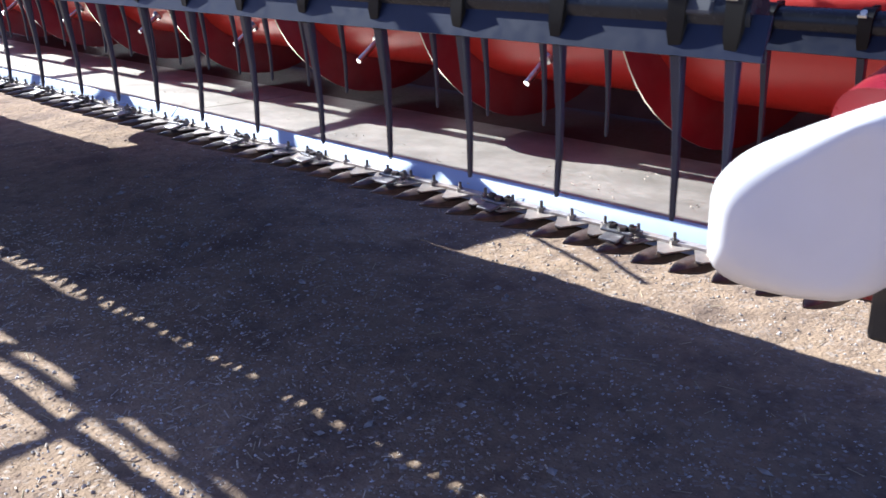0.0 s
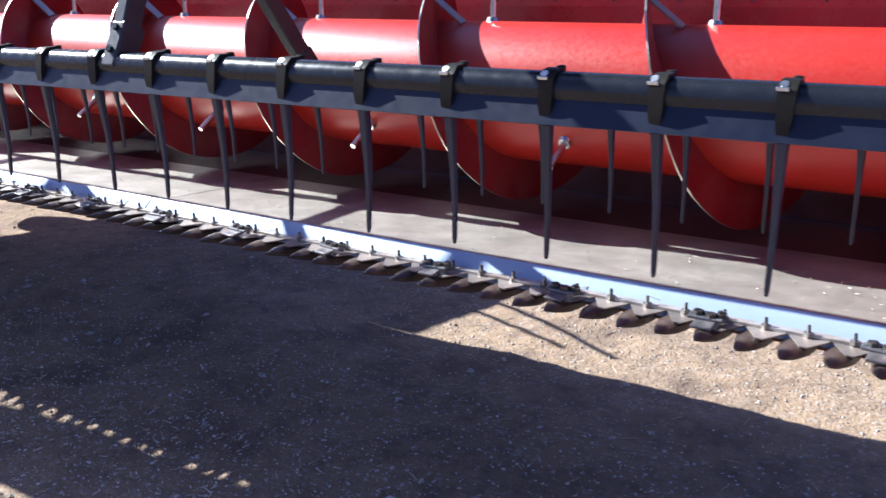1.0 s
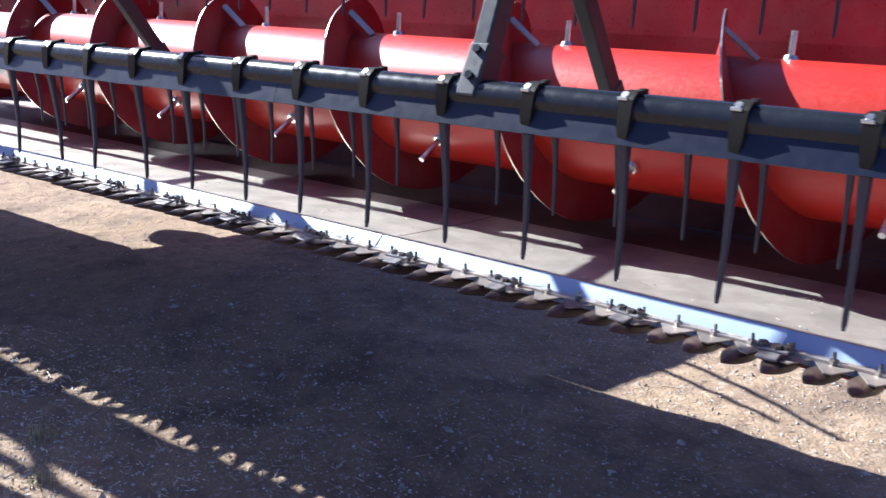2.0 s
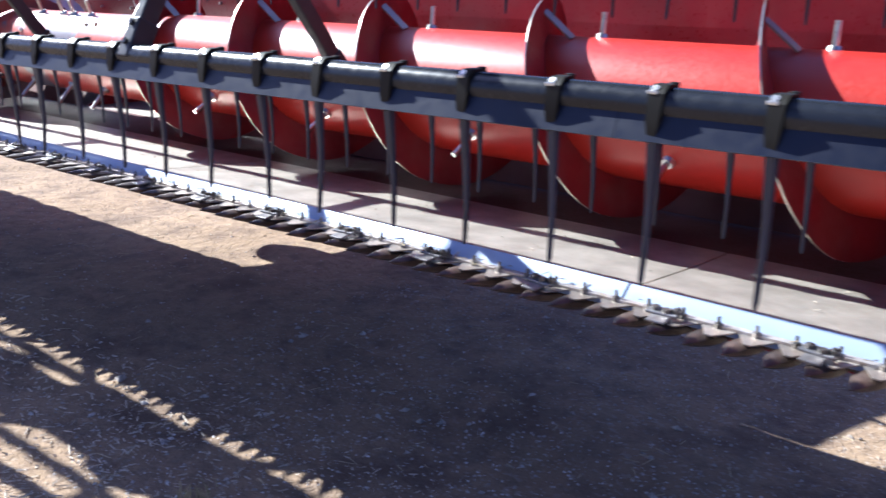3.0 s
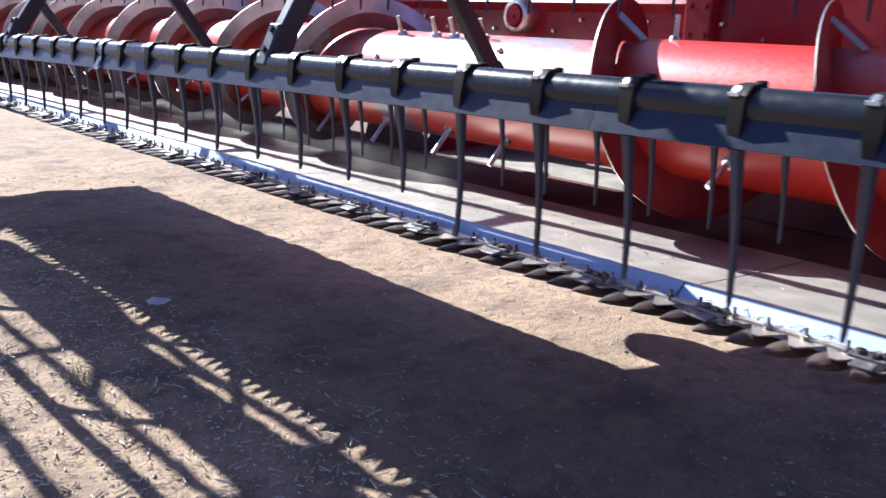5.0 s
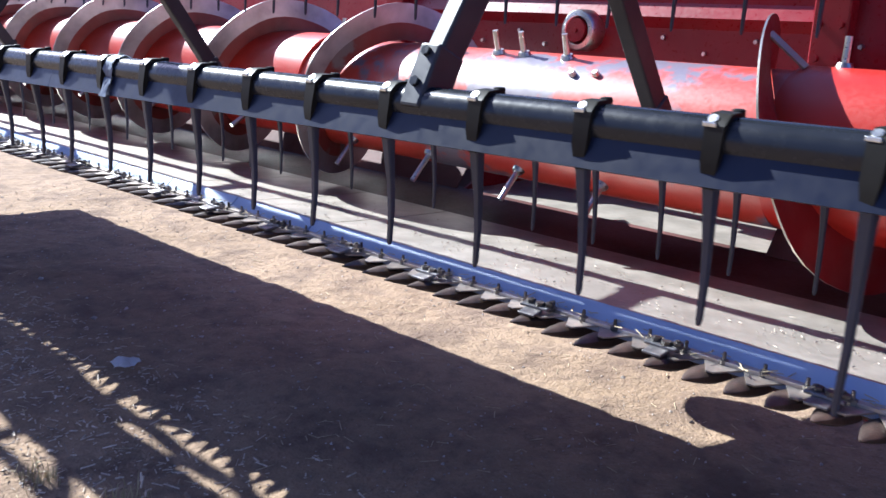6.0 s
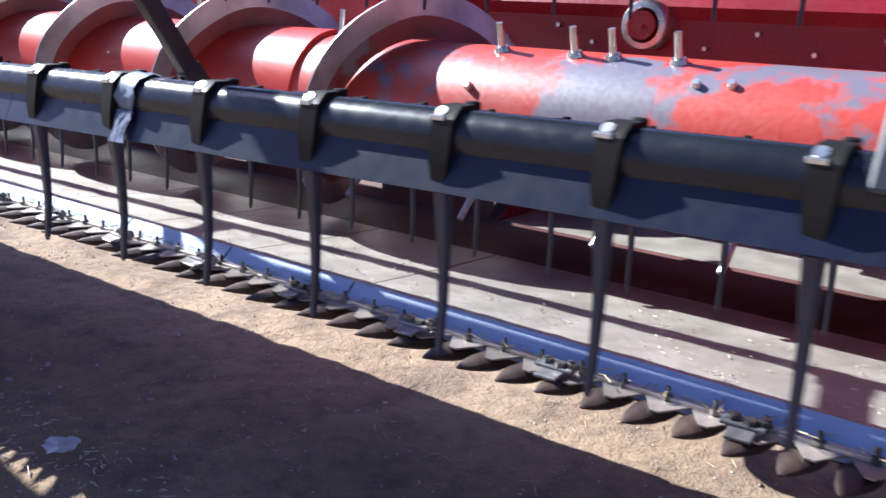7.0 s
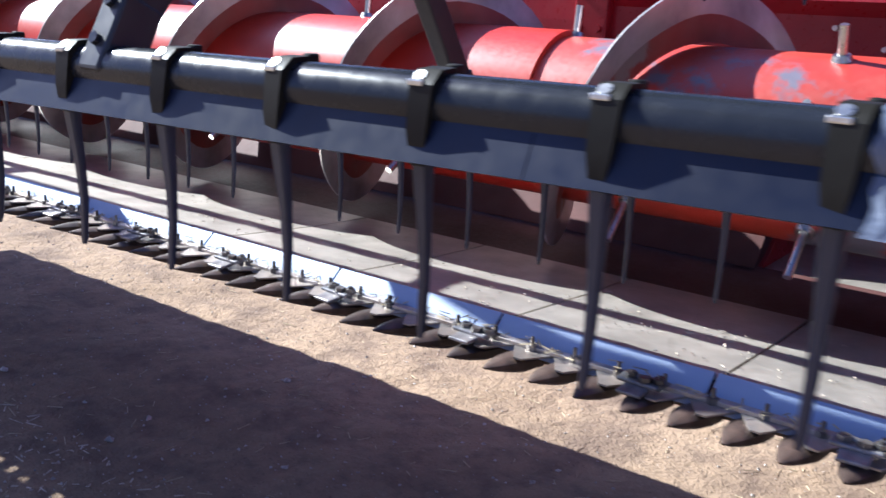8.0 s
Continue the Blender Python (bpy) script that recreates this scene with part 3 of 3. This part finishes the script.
def clip_mesh(lean):
    """A hold-down clip: bent strap over the knife with bolts, washers and nuts."""
    bm = bmesh.new()
    add_box(bm, (-0.036, -0.014, 0.006), (0.030, 0.014, 0.012), 0.002)
    add_box(bm, (-0.022, -0.042, 0.002), (0.018, -0.010, 0.008), 0.002, Matrix.Rotation(radians(6), 4, "X"))
    add_box(bm, (-0.030, 0.004, 0.010), (-0.002, 0.016, 0.016), 0.003, Matrix.Rotation(radians(lean), 4, "Z"))
    me = link_mesh("hold_down_clip", bm, CLIP)
    bm = bmesh.new()
    bm.from_mesh(me)
    count = len(bm.faces)
    for bx, by, h in ((-0.020, 0.004, 0.021), (0.006, -0.002, 0.017), (0.024, 0.006, 0.023)):
        add_cyl(bm, (bx, by, 0.0), (bx + lean * 0.0003, by, h), 0.0048, seg=7)
        add_cyl(bm, (bx, by, 0.011), (bx, by, 0.019), 0.0100, seg=6)
        add_cyl(bm, (bx, by, 0.010), (bx, by, 0.0125), 0.0125, seg=8)
    bm.to_mesh(me)
    bm.free()
    me.materials.append(CLIP_BOLT)
    for q in me.polygons:
        if q.index >= count:
            q.material_index = 1
    return me


GUARD_ME, SECTION_ME, CLIP_MES = guard_mesh(), section_mesh(), [clip_mesh(q) for q in (-12, 0, 14)]
base = -Vector(cutter.location)
GUARD_X0 = -0.428
k = 0
while GUARD_X0 - k * 0.0762 > LEFT + 0.15:
    x = GUARD_X0 - k * 0.0762
    wob = Matrix.Translation(base + Vector((x, 1.527 + rng.uniform(-0.002, 0.002), 0.785))) @ pose(0, 0, 0, rng.uniform(-1.5, 1.5), rng.uniform(-3, 3), rng.uniform(-2, 2))
    part("guard", GUARD_ME, None, cutter, m=wob)
    part("knife_section", SECTION_ME, None, cutter, m=Matrix.Translation(base + Vector((x + 0.02, 1.508, 0.7905))) @ pose(0, 0, 0, 0, 0, rng.uniform(-0.5, 0.5)))
    k += 1
CLIP_X0 = -0.815
k = -1
while CLIP_X0 - k * 0.3048 > LEFT + 0.15:
    x = CLIP_X0 - k * 0.3048
    part("hold_down_clip", CLIP_MES[k % 3], None, cutter, m=Matrix.Translation(base + Vector((x + rng.uniform(-0.006, 0.006), 1.482, 0.795))) @ pose(0, 0, 0, rng.uniform(-3, 3), 0, rng.uniform(-8, 8)))
    k += 1
bm = bmesh.new()
add_box(bm, (LEFT + 0.15, 1.505, 0.7915), (-0.36, 1.523, 0.7985), 0.001)
under(cutter, "knife_back", bm, KNIFE, "worn steel knife back")
bm = bmesh.new()
add_box(bm, (LEFT + 0.1, 1.530, 0.764), (-0.33, 1.57, 0.778), 0.003)
under(cutter, "guard_beam", bm, GUARD)


def bar_straw():
    x = rng.uniform(LEFT + 0.3, -2.5 if rng.random() < 0.8 else -0.5)
    return straw_at(x, rng.uniform(1.485, 1.53), 0.798 + rng.uniform(0, 0.008), 0.3, 0.028, 0.0014)


scatter("chaff_on_knife", 700, bar_straw, STRAW, "straw bits and chaff caught on the knife", "chaff")


CLUMPS = [(rng.gauss(-5.7, 0.8) if rng.random() < 0.7 else rng.uniform(LEFT + 0.5, -0.6), rng.uniform(1.59, 1.90)) for _ in range(90)]


def deck_chaff():
    cx, cy = CLUMPS[rng.randrange(len(CLUMPS))] if rng.random() < 0.7 else (rng.uniform(LEFT + 0.5, -0.5), rng.uniform(1.6, 1.95))
    x, y = cx + rng.gauss(0, 0.05), max(1.575, min(2.0, cy + rng.gauss(0, 0.03)))
    return straw_at(x, y, 0.8095 - (y - 1.6) * 0.052, 0.2, rng.choice((0.004, 0.006, 0.011)), rng.uniform(0.0006, 0.0018))


scatter("chaff_on_deck", 1000, deck_chaff, CHAFF, "pale chaff and husks lying on the deck", "chaff")

# ---- reel ----
reel = thing("pickup_reel", "black pickup reel with hanging tines over the knife", "reel", at=(MID, REEL_Y, REEL_Z))
# tine bars (y, z), from the low front one round to the rear and over the top
# high bars are unseen, placed by their shadows; the sixth is added for its shadow
BATS = [(0.9285, 1.2715), (1.568, 1.192), (1.853, 1.60), (1.53, 2.16), (1.305, 2.28), (1.003, 2.25), (0.575, 1.80)]
REEL_R_END, REEL_L_END = -0.36, 2 * MID + 0.36


def ease(x0, x1, x):
    u = max(0.0, min(1.0, (x - x0) / (x1 - x0)))
    return u * u * (3 - 2 * u)


def bend(n, x):
    """How far bar n stands off its nominal line at x; two bars run skew to the knife. The high bars' bends place their
    shadows.
    """
    if n in (0, 2):
        return 0.0285 * (x + 3.0)
    if n == 3:      # bent forwards over one stretch to shade the front plate there
        return -0.062 * (ease(-8.3, -7.9, x) - ease(-6.3, -5.9, x))
    if n == 4:
        # moved at two stretches to close the lit gap in the ground shadow
        return 0.045 * (1 - ease(-10.35, -10.0, x) + ease(-6.3, -5.6, x))
    if n == 5:
        return 0.020 * (x + 3.0)
    return 0.004 * math.sin(x * 1.7 + n)


def sag(n, x):
    """The low bars hang a little lower towards the far end."""
    u = max(-4.5, min(2.8, x + 3.0))
    return 0.0053 * u - 0.0015 * u * u if n < 2 else 0.0


def tine_mesh(cut):
    """A plastic tine: clamp round the tube, bolt, broad root and long tapering finger. The tube's axis is at the origin."""
    bm = bmesh.new()
    # clamp body: outline in (y, z), drawn out along x
    out = [(-0.026, 0.016), (-0.014, 0.0265), (0.006, 0.0275), (0.022, 0.018), (0.027, 0.0), (0.020, -0.018), (0.004, -0.034), (-0.008, -0.048), (-0.028, -0.046), (-0.030, -0.020)]
    def half(z):
        return 0.0106 if z > -0.012 else max(0.0052, 0.0106 + (z + 0.012) * 0.16)

    v0 = [bm.verts.new((-half(z), y, z)) for y, z in out]
    v1 = [bm.verts.new((half(z), y, z)) for y, z in out]
    for k in range(len(out)):
        k2 = (k + 1) % len(out)
        bm.faces.new((v0[k], v0[k2], v1[k2], v1[k]))
    bm.faces.new(v0[::-1])
    bm.faces.new(v1)
    # raised ear at the rear top
    add_box(bm, (-0.002, 0.008, 0.020), (0.009, 0.020, 0.0295), 0.002)
    # finger
    rows = []
    for z, w, d, y in ((-0.036, 0.0075, 0.009, -0.018), (-0.075, 0.0064, 0.0064, -0.016), (-0.12, 0.0046, 0.0050, -0.012), (-0.17, 0.0038, 0.0042, -0.010), (-0.222, 0.0031, 0.0034, -0.012), (-0.230, 0.002, 0.002, -0.013)):
        z = -0.036 + (z + 0.036) * cut
        rows.append([bm.verts.new((w * cx, y + d * cy, z)) for cx, cy in ((-1, -0.7), (-0.75, -1), (0.75, -1), (1, -0.7), (1, 0.6), (0.4, 1), (-0.4, 1), (-1, 0.6))])
    for a, b in zip(rows, rows[1:]):
        for k in range(8):
            bm.faces.new((a[k], a[(k + 1) % 8], b[(k + 1) % 8], b[k]))
    bm.faces.new(rows[0])
    bm.faces.new(rows[-1][::-1])
    me = link_mesh("tine", bm, TINE, True)
    # bolt in the clamp's top
    bm = bmesh.new()
    bm.from_mesh(me)
    count = len(bm.faces)
    add_box(bm, (-0.0125, -0.0268, 0.0142), (0.002, -0.018, 0.0192), 0.0012)
    add_cyl(bm, (-0.005, -0.016, 0.018), (-0.005, -0.0200, 0.0225), 0.0055, seg=8)
    bm.to_mesh(me)
    bm.free()
    me.materials.append(BOLT)
    me.materials.append(CLAMP)
    for p in me.polygons:
        if p.index >= count:
            p.material_index = 1
        elif p.center.z > -0.05:
            p.material_index = 2
    return me


TINE_ME, SHORT_TINE_ME = tine_mesh(1.04), tine_mesh(0.80)     # front tines are shortened towards the middle to fit the camera's view
tine_xs = [TINE_X0 + 2 * PITCH - k * PITCH for k in range(71)] + [-0.375]
reel_base = -Vector(reel.location)
for n, (by, bz) in enumerate(BATS):
    bm = bmesh.new()
    rings = []
    xs = [REEL_L_END + (REEL_R_END - REEL_L_END) * q / 80 for q in range(81)]
    for x in xs:
        rings.append([bm.verts.new((x, bend(n, x) + 0.0235 * math.cos(q * math.tau / 20), sag(n, x) + 0.0235 * math.sin(q * math.tau / 20))) for q in range(20)])
    for a, b in zip(rings, rings[1:]):
        for q in range(20):
            bm.faces.new((a[q], a[(q + 1) % 20], b[(q + 1) % 20], b[q]))
    bm.faces.new(rings[0])
    bm.faces.new(rings[-1][::-1])
    bar = part("tine_bar", bm, BLACK, reel, "black painted tine bar tube" if n == 0 else "", True, Matrix.Translation(reel_base + Vector((0, by, bz))))
    x = REEL_R_END + 0.02
    while x > REEL_L_END and n not in (2, 3, 5):      # three of the bars get no strip, so that their shadows stay thin
        x2 = max(REEL_L_END, x - 1.83)
        bm = bmesh.new()
        rings = []
        for q in range(9):
            c = x2 + 0.001 + (x - x2 - 0.001) * q / 8
            rings.append([bm.verts.new((c, bend(n, c) + y, sag(n, c) + z)) for y, z in ((-0.0325, -0.0440), (-0.0155, 0.0010), (-0.0118, -0.0004), (-0.0270, -0.0415), (-0.0225, -0.0425), (-0.0240, -0.0462))])
        for a, b in zip(rings, rings[1:]):
            for q in range(6):
                bm.faces.new((a[q], a[(q + 1) % 6], b[(q + 1) % 6], b[q]))
        bm.faces.new(rings[0])
        bm.faces.new(rings[-1][::-1])
        part("flat_strip", bm, BAR_BLUE, bar, "slate blue strip under the tube" if x > -1 else "")
        x = x2
    if n < 3:
        for x in tine_xs:
            m = Matrix.Translation((x, bend(n, x), sag(n, x))) @ pose(0, 0, 0, rng.uniform(-1.0, 1.0) + 1.0 if n == 1 else rng.uniform(-2.5, 2.5), rng.uniform(-1.0, 1.0), rng.uniform(-4, 4))
            part("tine", SHORT_TINE_ME if n == 0 and x < -4.35 else TINE_ME, None, bar, m=m)
    elif n != 3:      # one bar gets no tines, to keep their shadows off the front plate
        verts, faces = [], []
        src = [tuple(v.co) for v in TINE_ME.vertices]
        fs = [tuple(p.vertices) for p in TINE_ME.polygons]
        for x in tine_xs:
            b0 = len(verts)
            verts += [(v[0] + x, v[1] + bend(n, x), v[2] + sag(n, x)) for v in src]
            faces += [[b0 + q for q in f] for f in fs]
        me = bpy.data.meshes.new("tine_row")
        me.from_pydata(verts, [], faces)
        me.materials.append(TINE)
        tagged(part("tine_row", me, None, bar), kind="stuff")
# unseen tube, stepped and offset so that its ground shadow falls right
for x, x2, off, r in ((REEL_L_END, -9.35, 0.022, 0.178), (-9.35, -6.60, -0.021, 0.133), (-6.60, REEL_R_END, 0.040, 0.160)):
    bm = bmesh.new()
    add_cyl(bm, (x, REEL_Y + off, REEL_Z), (x2, REEL_Y + off, REEL_Z), r, seg=32)
    under(reel, "centre_tube", bm, BLACK, "", True)
SPIDERS = [TINE_X0 - PITCH * (6.72 + 10 * k) for k in range(0, 7)] + [-0.418]
for sx in SPIDERS:
    shift = 0.28 if sx < -0.5 else 0.0      # the high arms and their hub are moved along x to place their shadows
    bm = bmesh.new()
    add_cyl(bm, (sx + shift - 0.02, REEL_Y, REEL_Z), (sx + shift + 0.02, REEL_Y, REEL_Z), 0.165, seg=24)
    under(reel, "spider_hub", bm, BLACK, "", True)
    for n, (by, bz) in enumerate(BATS):
        ox = (sx if n % 2 == 0 else sx - 0.06) + (shift if n > 1 else 0)
        if n == 1 and not shift:
            continue
        d = Vector((0, REEL_Y - by, REEL_Z - bz)).normalized()
        a = Vector((ox, by + bend(n, ox), bz + sag(n, ox)))
        bm = bmesh.new()
        add_bar(bm, a + d * 0.035, Vector((ox, REEL_Y, REEL_Z)) - d * 0.115, 0.030, 0.042)
        add_bar(bm, a - d * 0.012, a + d * 0.075, 0.036, 0.050)
        bmesh.ops.bevel(bm, geom=bm.edges[:], offset=0.004, segments=2, affect="EDGES", profile=0.5)
        arm = under(reel, "spider_arm", bm, ARM)
        bm = bmesh.new()
        for q in (0.02, 0.062):
            p = a + d * q
            s = Vector((0, d.z, -d.y))
            add_cyl(bm, p - s * 0.031, p + s * 0.031, 0.007, seg=6)
        part("bolt", bm, BLACK, arm)
# silver tape wound on the front bar, its loose end stuck to the strip
bm = bmesh.new()
cols = []
for i in range(9):
    row = []
    for k in range(15):
        a = radians(20 + 200 * min(k, 9) / 9)
        drop = max(0, k - 9) * 0.0085
        r = 0.0255 + rng.uniform(0, 0.0035)
        x = -5.593 + (0.0040 if k < 8 else 0.0030) * (4 - i) + 0.0022 * math.sin(k * 1.9 + i * 0.4)
        y, z = r * math.cos(a), r * math.sin(a)
        if k > 9:
            z = -0.004 - drop
            y = -0.0185 + 0.42 * (z + 0.012) - 0.006 - 0.003 * rng.random()
        row.append(bm.verts.new((x, y, z)))
    cols.append(row)
for a, b in zip(cols, cols[1:]):
    for k in range(14):
        bm.faces.new((a[k], a[k + 1], b[k + 1], b[k]))
tape = part("tape_wrap", bm, TAPE, None, "", True, Matrix.Translation((0, BATS[0][0] + bend(0, -5.593), BATS[0][1] + sag(0, -5.593))))
tagged(tape, "crumpled silver tape wound round the front tine bar", "tape")


# ---- crop dividers at both ends ----
def divider(x0, flip):
    th = thing("crop_divider", "white plastic nosed red crop divider at the header end", "crop divider", "crop dividers", at=(x0, 1.379, 0.996))
    # nose: rounded cross sections along y
    bm = bmesh.new()
    rings = []
    for y, inset, rear in ((0.682, 0.029, 0), (0.684, 0.019, 0), (0.689, 0.010, 0), (0.699, 0.003, 0), (0.716, 0.0, 0.05), (0.768, 0.0, 0.35), (0.828, 0.0, 0.7), (0.892, 0.0, 1.0)):
        ring = []
        for k in range(40):
            a = k * math.tau / 40
            c, s = math.cos(a), math.sin(a)
            u, v = math.copysign(abs(c) ** 0.45, c), math.copysign(abs(s) ** 0.45, s)
            o = (u * flip + 1) / 2              # 0 at the inner side, 1 at the outer side
            top = 1.186 + 0.074 * o + rear * (-0.030 + 0.026 * o) - inset
            low = 1.076 - 0.017 * o + 0.030 * o ** 4 - rear * 0.021 + inset
            ring.append(bm.verts.new(((0.076 - inset) * u, y + 0.038 * o * (1 - rear), low + (top - low) * (v + 1) / 2)))
        rings.append(ring)
    for a, b in zip(rings, rings[1:]):
        for k in range(40):
            bm.faces.new((a[k], a[(k + 1) % 40], b[(k + 1) % 40], b[k]))
    bm.faces.new(rings[0])
    bm.faces.new(rings[-1][::-1])
    part("nose", bm, WHITE, th, "white plastic nose", True, Matrix.Translation((0, -1.3, -1.0)))
    bm = bmesh.new()
    rings = []
    for y, hx, lo, hi in ((0.880, 0.068, 1.062, 1.225), (1.2, 0.085, 0.97, 1.255), (1.9, 0.120, 0.82, 1.40), (2.5, 0.12, 0.86, 1.48)):
        ring = []
        for k in range(32):
            a = k * math.tau / 32
            c, s = math.cos(a), math.sin(a)
            q = 0.4
            ring.append(bm.verts.new((hx * math.copysign(abs(c) ** q, c) + flip * 0.02, y, (lo + hi) / 2 + (hi - lo) / 2 * math.copysign(abs(s) ** q, s))))
        rings.append(ring)
    for a, b in zip(rings, rings[1:]):
        for k in range(32):
            bm.faces.new((a[k], a[(k + 1) % 32], b[(k + 1) % 32], b[k]))
    bm.faces.new(rings[0])
    bm.faces.new(rings[-1][::-1])
    part("body", bm, RED, th, "red painted body", True, Matrix.Translation((0, -1.3, -1.0)))
    bm = bmesh.new()
    add_box(bm, (-0.025, 0.865, 1.020), (0.03, 1.10, 1.07), 0.01)
    part("bracket", bm, RED, th, "", False, Matrix.Translation((0, -1.3, -1.0)))
    bm = bmesh.new()
    add_box(bm, (flip * 0.048 - 0.026, 0.848, 0.990), (flip * 0.048 + 0.026, 0.860, 1.06), 0.006)
    add_cyl(bm, (flip * 0.048, 0.850, 1.005), (flip * 0.048, 0.842, 1.005), 0.005, seg=8)
    part("skid", bm, RUBBER, th, "", False, Matrix.Translation((0, -1.3, -1.0)))
    return th


divider(-0.213, 1)
divider(2 * MID + 0.213, -1)

# ---- small things on the ground ----
bm = bmesh.new()
pg = [[bm.verts.new((-7.20 + 0.027 * i + rng.uniform(-0.012, 0.012), 1.545 + 0.024 * j + rng.uniform(-0.01, 0.01), ground_z(-7.14, 1.59) + 0.012 + rng.uniform(-0.004, 0.028))) for i in range(5)] for j in range(5)]
for j in range(4):
    for i in range(4):
        if (i, j) not in ((0, 0), (3, 3), (0, 3)):
            bm.faces.new((pg[j][i], pg[j][i + 1], pg[j + 1][i + 1], pg[j + 1][i]))
bmesh.ops.solidify(bm, geom=bm.faces[:], thickness=0.002)
tagged(part("paper_scrap", bm, PAPER), "crumpled scrap of white paper on the dirt", "paper scrap")
